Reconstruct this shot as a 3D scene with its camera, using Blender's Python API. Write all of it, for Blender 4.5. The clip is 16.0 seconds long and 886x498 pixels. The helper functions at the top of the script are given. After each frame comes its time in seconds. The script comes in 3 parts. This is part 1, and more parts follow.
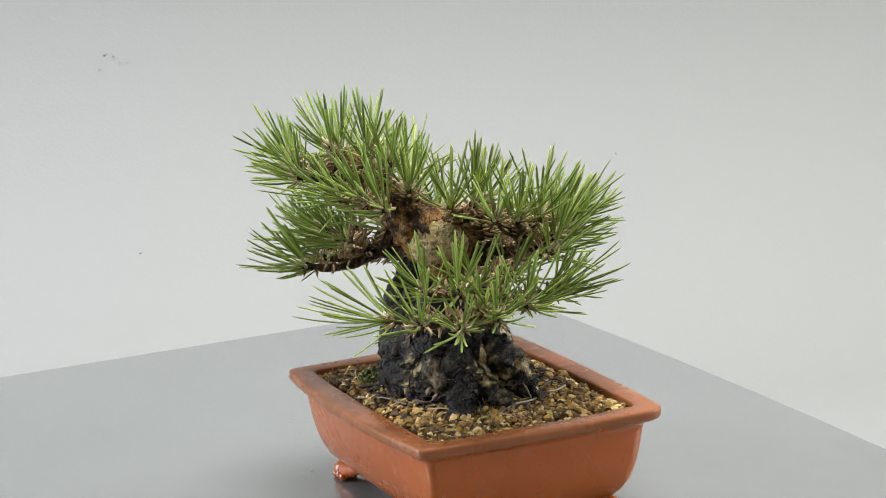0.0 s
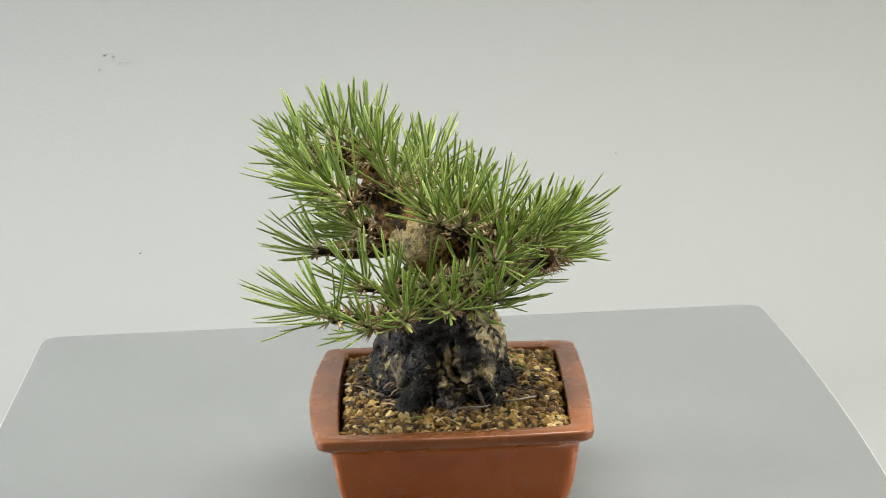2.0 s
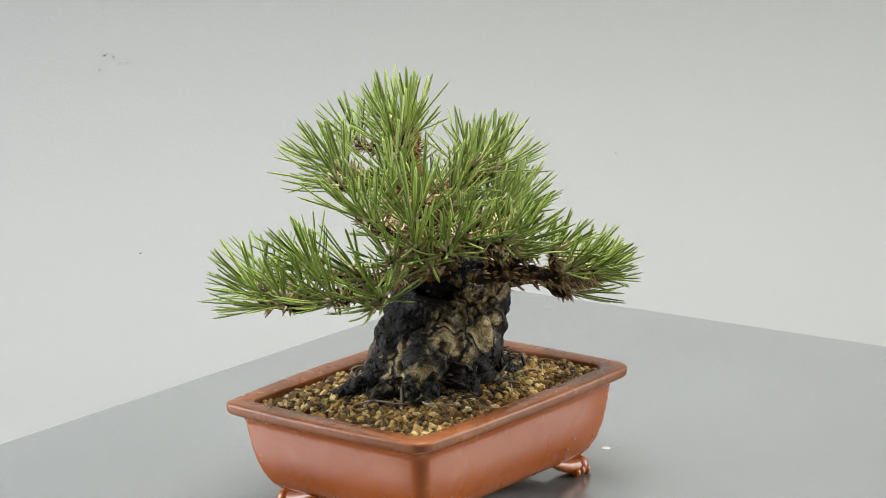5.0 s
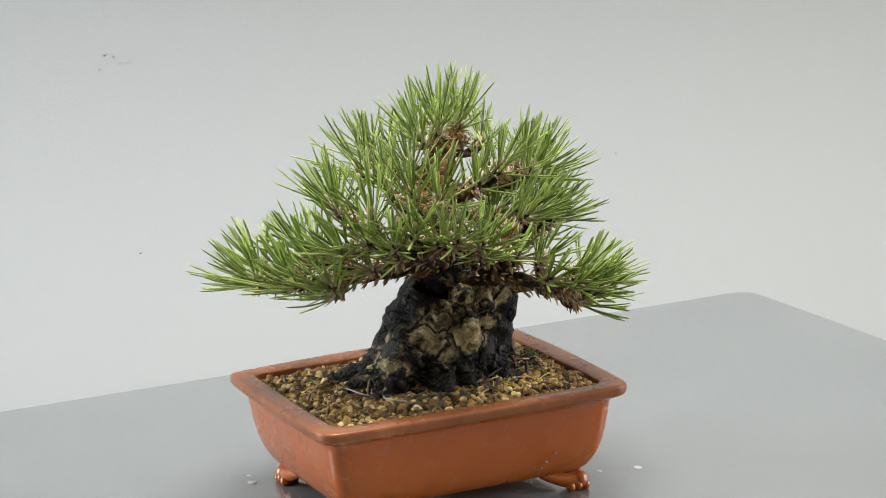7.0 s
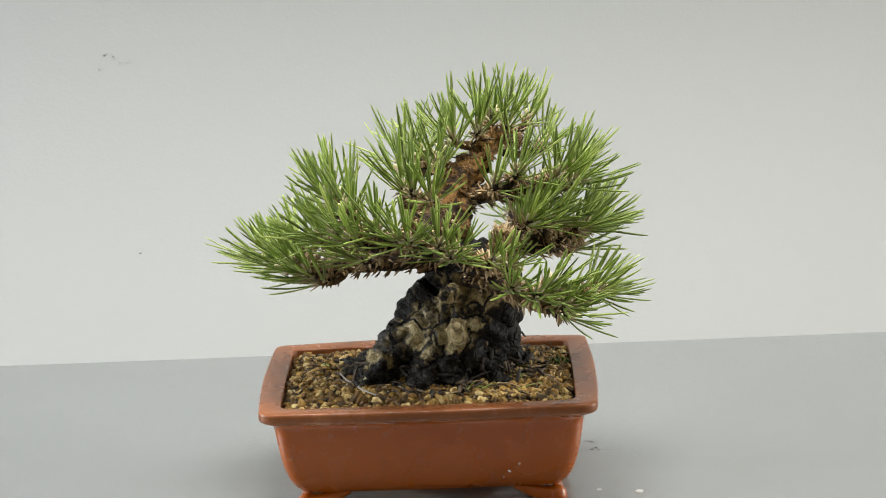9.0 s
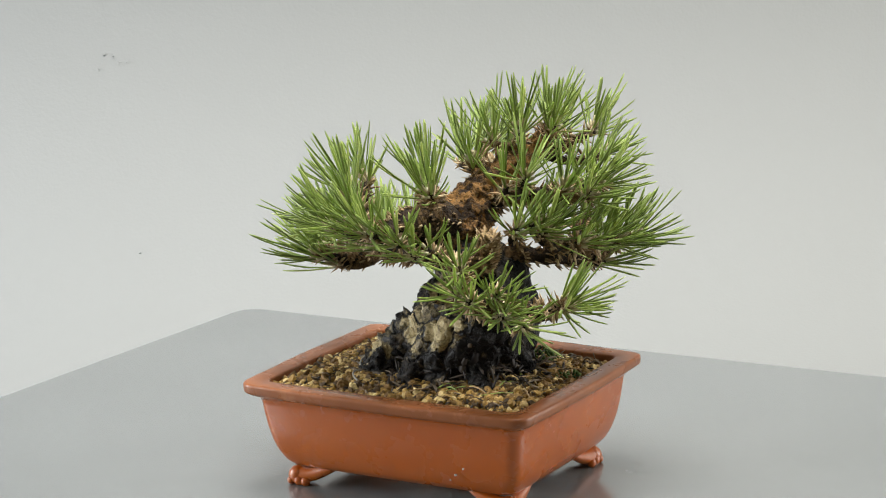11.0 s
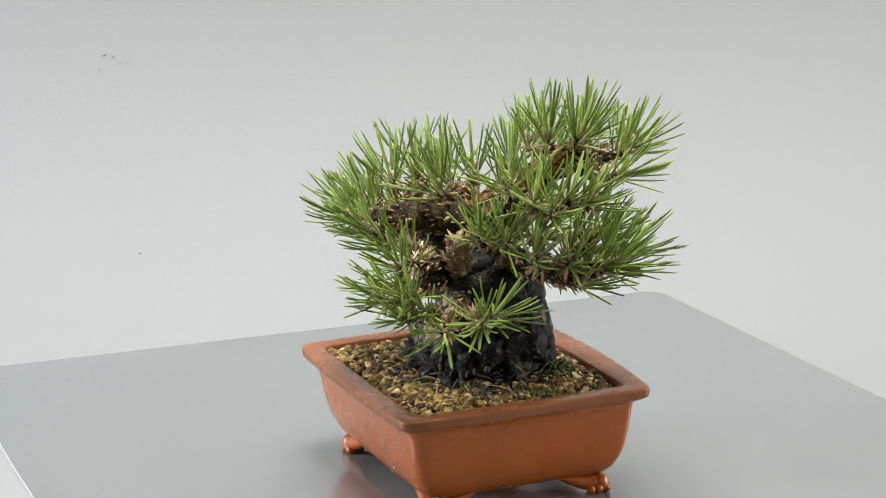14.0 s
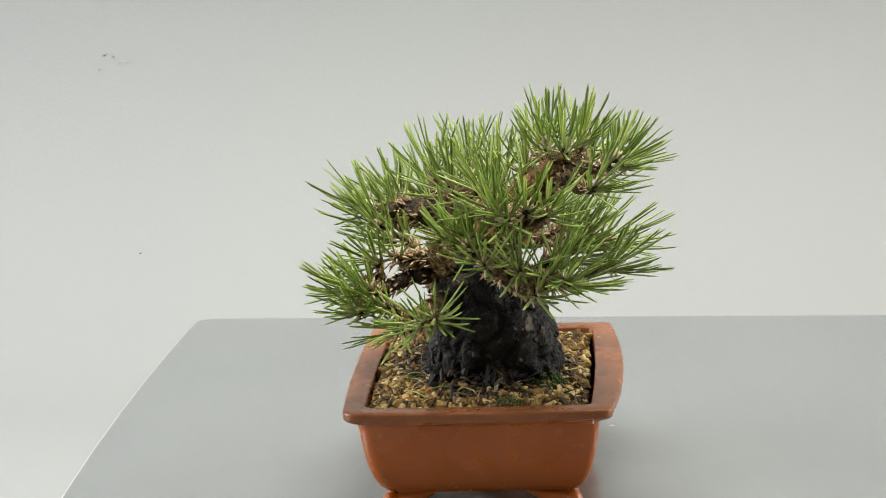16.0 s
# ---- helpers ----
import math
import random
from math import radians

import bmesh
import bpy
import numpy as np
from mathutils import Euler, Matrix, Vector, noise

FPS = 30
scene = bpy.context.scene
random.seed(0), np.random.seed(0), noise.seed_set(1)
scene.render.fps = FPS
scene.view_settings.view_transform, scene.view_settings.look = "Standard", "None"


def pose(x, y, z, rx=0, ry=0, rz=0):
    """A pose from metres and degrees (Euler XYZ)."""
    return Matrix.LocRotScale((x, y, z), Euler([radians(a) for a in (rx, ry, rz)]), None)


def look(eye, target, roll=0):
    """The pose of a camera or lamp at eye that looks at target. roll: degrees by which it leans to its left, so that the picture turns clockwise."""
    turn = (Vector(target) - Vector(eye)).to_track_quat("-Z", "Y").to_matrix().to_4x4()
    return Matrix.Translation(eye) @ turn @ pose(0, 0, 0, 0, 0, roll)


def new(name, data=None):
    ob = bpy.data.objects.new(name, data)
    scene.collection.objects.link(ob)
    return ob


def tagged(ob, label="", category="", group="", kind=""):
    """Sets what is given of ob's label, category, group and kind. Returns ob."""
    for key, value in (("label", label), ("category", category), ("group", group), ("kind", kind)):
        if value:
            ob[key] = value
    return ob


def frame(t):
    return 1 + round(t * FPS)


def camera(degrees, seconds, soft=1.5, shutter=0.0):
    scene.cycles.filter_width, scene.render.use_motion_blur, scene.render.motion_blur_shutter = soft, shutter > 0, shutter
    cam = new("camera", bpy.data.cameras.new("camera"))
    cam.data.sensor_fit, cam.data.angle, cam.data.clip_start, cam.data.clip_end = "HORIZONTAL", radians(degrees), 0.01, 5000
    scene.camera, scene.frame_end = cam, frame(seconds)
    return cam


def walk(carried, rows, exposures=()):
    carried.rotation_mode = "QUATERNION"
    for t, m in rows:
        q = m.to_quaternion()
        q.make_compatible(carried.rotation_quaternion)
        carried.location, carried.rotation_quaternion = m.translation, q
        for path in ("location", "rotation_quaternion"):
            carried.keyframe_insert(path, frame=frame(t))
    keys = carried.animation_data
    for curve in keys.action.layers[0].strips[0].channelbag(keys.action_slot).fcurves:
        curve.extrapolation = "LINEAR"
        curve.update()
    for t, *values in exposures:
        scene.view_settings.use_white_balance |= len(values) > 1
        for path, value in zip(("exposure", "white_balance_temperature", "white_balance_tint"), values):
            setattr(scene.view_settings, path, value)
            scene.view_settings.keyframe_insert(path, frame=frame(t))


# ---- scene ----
# ---- camera ----
cam = camera(20.039, 16.0, soft=1.0)
VIEW = look((0.0, -1.0409, 0.3440), (-0.007735, -0.066359, 0.119889), -2.285)
# the film camera's white balance drifts a little while the sheet turns
walk(cam, [(0.0, VIEW), (16.0, VIEW)], [
    (0.0, -0.13, 6450, 11), (1.0, -0.14, 6540, 10), (2.0, -0.16, 6640, 8), (3.0, -0.17, 6640, 7.5), (4.0, -0.17, 6570, 9),
    (5.5, -0.15, 6470, 10.5), (7.0, -0.13, 6430, 11), (8.0, -0.14, 6520, 10.5), (9.0, -0.15, 6610, 9.5), (10.3, -0.16, 6580, 9.5),
    (11.5, -0.16, 6510, 10.5), (12.5, -0.13, 6420, 11), (14.0, -0.10, 6390, 11), (15.0, -0.11, 6500, 10.5), (16.0, -0.13, 6620, 9)])

# ---- light ----
world = bpy.data.worlds.new("world")
world.use_nodes = True
scene.world = world
sky = world.node_tree.nodes.new("ShaderNodeTexSky")
sky.sky_type, sky.sun_disc = "NISHITA", False
sky.sun_elevation, sky.sun_rotation = radians(35), radians(250)
back = world.node_tree.nodes["Background"]
back.inputs["Strength"].default_value = 0.08
world.node_tree.links.new(sky.outputs[0], back.inputs["Color"])


def area_lamp(name, eye, target, wide, high, watts, colour):
    lamp = bpy.data.lights.new(name, "AREA")
    lamp.shape, lamp.size, lamp.size_y, lamp.energy, lamp.color = "RECTANGLE", wide, high, watts, colour
    ob = new(name, lamp)
    ob.matrix_world = look(eye, target)
    return ob


WINDOW_WATTS, SECOND_WATTS, ADDED_CEILING_WATTS = 57, 41, 62.5
area_lamp("window_light_left", (-1.97, 0.1, 0.6), (0, 0.1, 0.05), 1.2, 1.2, WINDOW_WATTS, (0.90, 0.95, 1.0))
area_lamp("window_light_right", (1.97, 0.1, 0.6), (0, 0.1, 0.05), 1.2, 1.2, SECOND_WATTS, (0.98, 0.98, 0.95))
# Unseen ceiling lamp, added for the soft light from above.
area_lamp("added_ceiling_lamp", (0.1, 0.12, 1.655), (0.1, 0.12, 0), 0.74, 0.74, ADDED_CEILING_WATTS, (1.0, 0.985, 0.955))


# ---- materials ----
class Mat:
    """A node material with a short way of adding nodes."""

    def __init__(self, name, rough=0.6, metal=0.0, spec=0.5):
        self.m = bpy.data.materials.new(name)
        self.m.use_nodes = True
        self.t = self.m.node_tree
        self.b = self.t.nodes["Principled BSDF"]
        self.b.inputs["Roughness"].default_value = rough
        self.b.inputs["Metallic"].default_value = metal
        self.b.inputs["Specular IOR Level"].default_value = spec
        self.co = self.node("ShaderNodeTexCoord").outputs["Object"]

    def node(self, kind, **values):
        n = self.t.nodes.new(kind)
        for k, v in values.items():
            n.inputs[k].default_value = v
        return n

    def link(self, a, b):
        self.t.links.new(a, b)

    def noise(self, scale, detail=4.0, rough=0.55, stretch=None):
        n = self.node("ShaderNodeTexNoise", Scale=scale, Detail=detail, Roughness=rough)
        src = self.co
        if stretch:
            mp = self.node("ShaderNodeMapping", Scale=stretch)
            self.link(src, mp.inputs["Vector"])
            src = mp.outputs[0]
        self.link(src, n.inputs["Vector"])
        return n.outputs["Fac"]

    def ramp(self, fac, stops):
        r = self.node("ShaderNodeValToRGB")
        e = r.color_ramp.elements
        while len(e) < len(stops):
            e.new(0.5)
        for el, (pos, col) in zip(e, stops):
            el.position, el.color = pos, (*col, 1)
        self.link(fac, r.inputs["Fac"])
        return r.outputs["Color"]

    def mix(self, fac, a, b, kind="MIX"):
        n = self.t.nodes.new("ShaderNodeMix")
        n.data_type, n.blend_type = "RGBA", kind
        for sock, v in ((n.inputs[0], fac), (n.inputs[6], a), (n.inputs[7], b)):
            if hasattr(v, "links"):
                self.link(v, sock)
            else:
                sock.default_value = v if isinstance(v, float) else (*v, 1)
        return n.outputs[2]

    def colour(self, sock):
        self.link(sock, self.b.inputs["Base Color"])

    def bump(self, fac, dist, strength=0.6, after=None):
        n = self.node("ShaderNodeBump", Strength=strength, Distance=dist)
        self.link(fac, n.inputs["Height"])
        if after:
            self.link(after, n.inputs["Normal"])
        self.link(n.outputs[0], self.b.inputs["Normal"])
        return n.outputs[0]


def wall_paint(name, col):
    m = Mat(name, 0.75, spec=0.25)
    c = m.ramp(m.noise(2.2), [(0.3, [v * 0.97 for v in col]), (0.7, col)])
    m.colour(m.mix(m.noise(160.0), c, [v * 0.985 for v in col]))
    m.bump(m.noise(320.0), 0.0006, 0.35)
    return m.m


def terracotta(name, dark, light, gloss=0.36, polish=0.0):
    m = Mat(name, 0.3, spec=gloss)
    m.b.inputs["Coat Weight"].default_value, m.b.inputs["Coat Roughness"].default_value = polish, 0.14
    base = m.ramp(m.noise(28.0), [(0.3, dark), (0.7, light)])
    pale = m.ramp(m.noise(62.0, 6.0, 0.7), [(0.60, (0, 0, 0)), (0.78, (0.5, 0.5, 0.5))])
    base = m.mix(pale, base, (0.48, 0.21, 0.10))
    scuff = m.ramp(m.noise(34.0, 9.0, 0.75, (1.0, 1.0, 2.2)), [(0.63, (0, 0, 0)), (0.70, (0.32,) * 3)])
    base = m.mix(scuff, base, (0.62, 0.40, 0.24))
    vor = m.node("ShaderNodeTexVoronoi", Scale=75.0)
    m.link(m.co, vor.inputs["Vector"])
    spot = m.ramp(vor.outputs["Distance"], [(0.045, (1, 1, 1)), (0.07, (0, 0, 0))])
    spot = m.mix(1.0, spot, m.ramp(m.noise(40.0), [(0.58, (0, 0, 0)), (0.62, (1, 1, 1))]), "MULTIPLY")
    m.colour(m.mix(spot, base, (0.62, 0.42, 0.24)))
    m.link(m.ramp(m.noise(45.0), [(0.2, (0.22,) * 3), (0.8, (0.33,) * 3)]), m.b.inputs["Roughness"])
    m.bump(m.noise(900.0, 3.0), 0.0001, 0.25)
    return m.m


def bark(name, dark, light, cut=0.5, scale=1.0):
    m = Mat(name, 0.5, spec=0.25)
    warp = m.node("ShaderNodeTexNoise", Scale=80.0 * scale, Detail=3.0)
    m.link(m.co, warp.inputs["Vector"])
    add = m.t.nodes.new("ShaderNodeMix")
    add.data_type, add.blend_type = "RGBA", "LINEAR_LIGHT"
    add.inputs[0].default_value = 0.02
    m.link(m.co, add.inputs[6])
    m.link(warp.outputs["Color"], add.inputs[7])
    m.co = add.outputs[2]
    mid = [a + (b - a) * 0.3 for a, b in zip(dark, light)]
    c = m.ramp(m.noise(42.0 * scale, 7.0, 0.62), [(cut - 0.06, dark), (cut, mid), (cut + 0.05, light), (cut + 0.2, [min(1, v * 1.25) for v in light])])
    streak = m.noise(120.0 * scale, 6.0, 0.7, (1.6, 1.6, 0.55))
    c = m.mix(m.ramp(streak, [(0.36, (1, 1, 1)), (0.45, (0, 0, 0))]), c, dark)
    c = m.mix(m.ramp(m.noise(300.0 * scale, 4.0), [(0.55, (0, 0, 0)), (0.75, (0.35,) * 3)]), c, light)
    m.colour(c)
    m.link(m.ramp(m.noise(60.0 * scale), [(0.3, (0.4,) * 3), (0.7, (0.85,) * 3)]), m.b.inputs["Roughness"])
    n = m.bump(streak, 0.0026, 0.9)
    m.bump(m.noise(520.0), 0.0008, 0.6, n)
    return m.m


def trunk_bark(name, bare):
    """Old black bark, cracked into plates; it has come off in tan spots of (place, reach)."""
    m = Mat(name, 0.5, spec=0.2)
    warp = m.node("ShaderNodeTexNoise", Scale=90.0, Detail=4.0)
    m.link(m.co, warp.inputs["Vector"])
    add = m.t.nodes.new("ShaderNodeMix")
    add.data_type, add.blend_type = "RGBA", "LINEAR_LIGHT"
    add.inputs[0].default_value = 0.012
    m.link(m.co, add.inputs[6])
    m.link(warp.outputs["Color"], add.inputs[7])
    m.co = add.outputs[2]

    def cracks(scale, wide):
        v = m.node("ShaderNodeTexVoronoi", Scale=scale)
        v.feature = "DISTANCE_TO_EDGE"
        m.link(m.co, v.inputs["Vector"])
        return m.ramp(v.outputs["Distance"], [(wide * 0.3, (0, 0, 0)), (wide, (1, 1, 1))])
    plates, chips = cracks(58.0, 0.085), cracks(190.0, 0.11)
    grain = m.noise(240.0, 7.0, 0.7, (1.0, 1.0, 0.6))
    c = m.ramp(m.noise(70.0, 8.0, 0.7), [(0.50, (0.006, 0.005, 0.004)), (0.57, (0.020, 0.016, 0.011)), (0.64, (0.15, 0.115, 0.07)), (0.76, (0.36, 0.29, 0.20))])
    for place, reach in bare:
        far = m.t.nodes.new("ShaderNodeVectorMath")
        far.operation = "DISTANCE"
        far.inputs[1].default_value = place
        m.link(m.co, far.inputs[0])
        edge = m.t.nodes.new("ShaderNodeMath")
        edge.operation = "MULTIPLY_ADD"
        edge.inputs[1].default_value = 0.018
        m.link(m.noise(130.0, 7.0, 0.7), edge.inputs[0])
        m.link(far.outputs["Value"], edge.inputs[2])
        span = m.node("ShaderNodeMapRange")
        span.inputs["From Min"].default_value, span.inputs["From Max"].default_value = reach + 0.0065, reach + 0.0100
        span.inputs["To Min"].default_value, span.inputs["To Max"].default_value = 1.0, 0.0
        m.link(edge.outputs[0], span.inputs["Value"])
        tone = m.ramp(grain, [(0.30, (0.03, 0.022, 0.012)), (0.40, (0.22, 0.165, 0.07)), (0.54, (0.42, 0.335, 0.17)), (0.68, (0.64, 0.56, 0.38))])
        c = m.mix(span.outputs[0], c, tone)
    c = m.mix(plates, (0.008, 0.007, 0.006), c)
    m.colour(m.mix(m.ramp(chips, [(0.0, (0.72,) * 3), (1.0, (1, 1, 1))]), (0.012, 0.010, 0.008), c))
    m.link(m.ramp(m.noise(60.0), [(0.3, (0.32,) * 3), (0.7, (0.7,) * 3)]), m.b.inputs["Roughness"])
    n = m.bump(plates, 0.0026, 0.9)
    n = m.bump(chips, 0.0006, 0.7, n)
    m.bump(grain, 0.0010, 0.7, n)
    return m.m


def needle_green():
    m = Mat("pine_needle", 0.42, spec=0.45)
    geo = m.node("ShaderNodeNewGeometry")
    c = m.ramp(geo.outputs["Random Per Island"], [(0.0, (0.12, 0.17, 0.04)), (0.3, (0.25, 0.355, 0.075)), (0.7, (0.43, 0.545, 0.135)), (1.0, (0.67, 0.73, 0.31))])
    m.colour(m.mix(m.noise(90.0), c, (0.29, 0.36, 0.09)))
    tr = m.node("ShaderNodeBsdfTranslucent")
    m.link(c, tr.inputs["Color"])
    mx = m.node("ShaderNodeMixShader", Fac=0.40)
    m.link(m.b.outputs[0], mx.inputs[1])
    m.link(tr.outputs[0], mx.inputs[2])
    m.link(mx.outputs[0], m.t.nodes["Material Output"].inputs["Surface"])
    return m.m


def by_island(name, stops, rough=0.7, spec=0.3, grain=500.0):
    m = Mat(name, rough, spec=spec)
    geo = m.node("ShaderNodeNewGeometry")
    c = m.ramp(geo.outputs["Random Per Island"], stops)
    m.colour(m.mix(m.ramp(m.noise(grain), [(0.35, (0, 0, 0)), (0.7, (0.5,) * 3)]), c, [v * 0.55 for v in stops[1][1]]))
    m.bump(m.noise(grain * 2), 0.0004, 0.5)
    return m.m


def brushed_sheet():
    m = Mat("grey_coated_sheet", 0.3, metal=0.55)
    m.colour(m.ramp(m.noise(9.0), [(0.3, (0.262, 0.274, 0.273)), (0.7, (0.286, 0.298, 0.297))]))
    m.link(m.ramp(m.noise(30.0), [(0.2, (0.11,) * 3), (0.8, (0.17,) * 3)]), m.b.inputs["Roughness"])
    m.bump(m.noise(1400.0, 2.0), 0.0001, 0.15)
    return m.m


def plain(name, col, rough=0.5, metal=0.0, vary=0.85, scale=200.0):
    m = Mat(name, rough, metal)
    m.colour(m.ramp(m.noise(scale), [(0.3, [v * vary for v in col]), (0.7, col)]))
    return m.m


WALL = wall_paint("white_wall_paint", (0.74, 0.745, 0.73))
PAPER = wall_paint("pale_grey_backdrop_sheet", (0.264, 0.269, 0.261))
# Unseen floor and front wall, dulled to keep light off the pot's front.
FLOOR = wall_paint("unseen_dull_floor", (0.30, 0.235, 0.17))
DIM = wall_paint("unseen_dark_wall", (0.10, 0.085, 0.07))
CLAY = terracotta("unglazed_red_clay", (0.31, 0.064, 0.003), (0.37, 0.084, 0.005), 0.36, 0.45)
# The rim's clay is darker and browner than the body's.
RIM_CLAY = terracotta("brown_rim_clay", (0.18, 0.060, 0.021), (0.26, 0.092, 0.035), 0.28)
SHEET = brushed_sheet()
EDGE = plain("cut_metal_edge", (0.42, 0.42, 0.415), 0.45, 0.3)
BARK = trunk_bark("flaky_dark_bark", [
    ((0.0178, -0.0120, 0.029), 0.0100), ((0.0240, 0.0050, 0.032), 0.0125), ((0.0184, -0.0033, 0.045), 0.0095), ((0.0205, 0.0150, 0.043), 0.0100),
    ((0.0130, -0.0270, 0.016), 0.0075), ((-0.0020, -0.0320, 0.022), 0.0075), ((0.0130, -0.0360, 0.008), 0.0065), ((-0.0260, -0.0160, 0.020), 0.0060)])
TWIG = bark("brown_scaly_bark", (0.022, 0.013, 0.008), (0.19, 0.115, 0.05), 0.51, 1.6)
RUST = bark("rusty_brown_bark", (0.030, 0.016, 0.007), (0.30, 0.155, 0.045), 0.48, 1.5)
SCALY = bark("ringed_brown_bark", (0.09, 0.055, 0.026), (0.42, 0.29, 0.14), 0.45, 2.0)
CUT = bark("cut_wood", (0.07, 0.048, 0.02), (0.46, 0.36, 0.175), 0.46, 1.3)
NEEDLE = needle_green()
SCALE = by_island("papery_bud_scale", [(0.0, (0.17, 0.105, 0.05)), (0.5, (0.41, 0.28, 0.14)), (1.0, (0.66, 0.52, 0.33))])
SHEATH = by_island("pale_needle_sheath", [(0.0, (0.40, 0.34, 0.19)), (0.5, (0.50, 0.44, 0.26)), (1.0, (0.62, 0.58, 0.40))])
GRAVEL = by_island("akadama_grain", [(0.0, (0.03, 0.015, 0.004)), (0.42, (0.18, 0.092, 0.017)), (0.75, (0.42, 0.255, 0.058)), (1.0, (0.76, 0.59, 0.27))], 0.62, 0.35)
SOIL = by_island("damp_soil", [(0.0, (0.03, 0.019, 0.009)), (0.5, (0.045, 0.028, 0.013)), (1.0, (0.06, 0.037, 0.017))], 0.75)
MOSS = by_island("green_moss", [(0.0, (0.03, 0.055, 0.012)), (0.5, (0.05, 0.085, 0.018)), (1.0, (0.08, 0.115, 0.03))], 0.9)
LITTER = by_island("dark_litter", [(0.0, (0.010, 0.008, 0.007)), (0.5, (0.028, 0.020, 0.014)), (0.7, (0.09, 0.065, 0.042)), (1.0, (0.28, 0.21, 0.14))], 0.6)
WIRE = plain("aged_wire", (0.28, 0.26, 0.22), 0.5, 0.3)
SPECK = plain("dark_grit", (0.165, 0.16, 0.155), 0.8)
MARK = plain("faint_grey_mark", (0.265, 0.265, 0.26), 0.8)
DROP = plain("dried_drop", (0.46, 0.46, 0.44), 0.25)
STEEL = plain("black_plastic", (0.03, 0.03, 0.03), 0.5)

# ---- mesh helpers ----
MM = 0.001


def V(x, y, z):
    return Vector((x * MM, y * MM, z * MM))


def mesh_of(bm, name, smooth=True):
    me = bpy.data.meshes.new(name)
    bm.to_mesh(me)
    bm.free()
    if smooth:
        me.polygons.foreach_set("use_smooth", [True] * len(me.polygons))
    return me


def thing(name, base, label, category, kind="", group=""):
    ob = new(name)
    ob.empty_display_size = 0.01
    ob.matrix_world = Matrix.Translation(base)
    ob["base"] = list(base)
    return tagged(ob, label, category, group, kind)


def part(name, bm, material, parent, label="", smooth=True):
    """Links bm, given in the turning board's space, as one mesh under a thing or a part of one."""
    top = parent
    while top.parent:
        top = top.parent
    base = Vector(top["base"])
    bmesh.ops.translate(bm, verts=bm.verts, vec=-base)
    me = mesh_of(bm, name, smooth)
    me.materials.append(material)
    ob = new(name, me)
    ob.parent = parent
    if label:
        ob["label"] = label
    return ob


def single(name, bm, material, base, label, category, kind="", group="", smooth=True):
    """One mesh that is a thing by itself."""
    bmesh.ops.translate(bm, verts=bm.verts, vec=-Vector(base))
    me = mesh_of(bm, name, smooth)
    me.materials.append(material)
    ob = new(name, me)
    ob.matrix_world = Matrix.Translation(base)
    return tagged(ob, label, category, group, kind)


def box(bm, x0, x1, y0, y1, z0, z1):
    vs = [bm.verts.new((x, y, z)) for x in (x0, x1) for y in (y0, y1) for z in (z0, z1)]
    for q in ((0, 1, 3, 2), (4, 6, 7, 5), (0, 4, 5, 1), (2, 3, 7, 6), (0, 2, 6, 4), (1, 5, 7, 3)):
        bm.faces.new([vs[i] for i in q])


def smooth_path(points, steps):
    """Catmull-Rom through rows of (place, radius)."""
    pts = [points[0]] + list(points) + [points[-1]]
    out = []
    for i in range(1, len(pts) - 2):
        for k in range(steps):
            u = k / steps
            w = (-u / 2 + u * u - u ** 3 / 2, 1 - 2.5 * u * u + 1.5 * u ** 3, u / 2 + 2 * u * u - 1.5 * u ** 3, -u * u / 2 + u ** 3 / 2)
            p = sum((w[j] * pts[i - 1 + j][0] for j in range(4)), Vector())
            out.append((p, sum(w[j] * pts[i - 1 + j][1] for j in range(4))))
    return out + [points[-1]]


def tube(bm, path, sides, shape=None, cap=True):
    """Sweeps a ring along path; shape(place, normal, along, around) gives a push along the normal."""
    rings, n = [], len(path)
    side = None
    for i, (p, r) in enumerate(path):
        d = (path[min(i + 1, n - 1)][0] - path[max(i - 1, 0)][0]).normalized()
        side = (d.orthogonal() if side is None else side - d * side.dot(d)).normalized()
        other = d.cross(side)
        ring = []
        for k in range(sides):
            a = 2 * math.pi * k / sides
            nrm = side * math.cos(a) + other * math.sin(a)
            q = p + nrm * r
            if shape:
                q = q + nrm * shape(q, nrm, i / (n - 1), a)
            ring.append(bm.verts.new(q))
        rings.append(ring)
    for a, b in zip(rings, rings[1:]):
        for k in range(sides):
            bm.faces.new((a[k], a[(k + 1) % sides], b[(k + 1) % sides], b[k]))
    if cap:
        bm.faces.new(list(reversed(rings[0])))
        bm.faces.new(rings[-1])
    return rings


def blade(bm, p, d, up, length, r, bend, segs=5):
    """One curved, tapering needle from p along d, bending towards up."""
    side = d.cross(up)
    side = side.normalized() if side.length > 1e-4 else d.orthogonal().normalized()
    last, q, way, was = None, p.copy(), d.copy(), 0.0
    marks = [0, 0.25, 0.5, 0.75, 0.93, 1.0] if segs > 3 else [i / segs for i in range(segs + 1)]
    for u in marks:
        way = (way + up * bend * (u - was)).normalized()
        q = q + way * length * (u - was)
        was = u
        rr = r * (0.75 + 0.3 * u if u < 0.6 else 0.93 if u < 0.8 else 0.72 if u < 0.99 else 0.18)
        flat = way.cross(side).normalized()
        ring = [bm.verts.new(q + side * rr), bm.verts.new(q + flat * rr * 0.75), bm.verts.new(q - side * rr), bm.verts.new(q - flat * rr * 0.5)]
        if last:
            for k in range(4):
                bm.faces.new((last[k], last[(k + 1) % 4], ring[(k + 1) % 4], ring[k]))
        last = ring
    bm.faces.new(last)


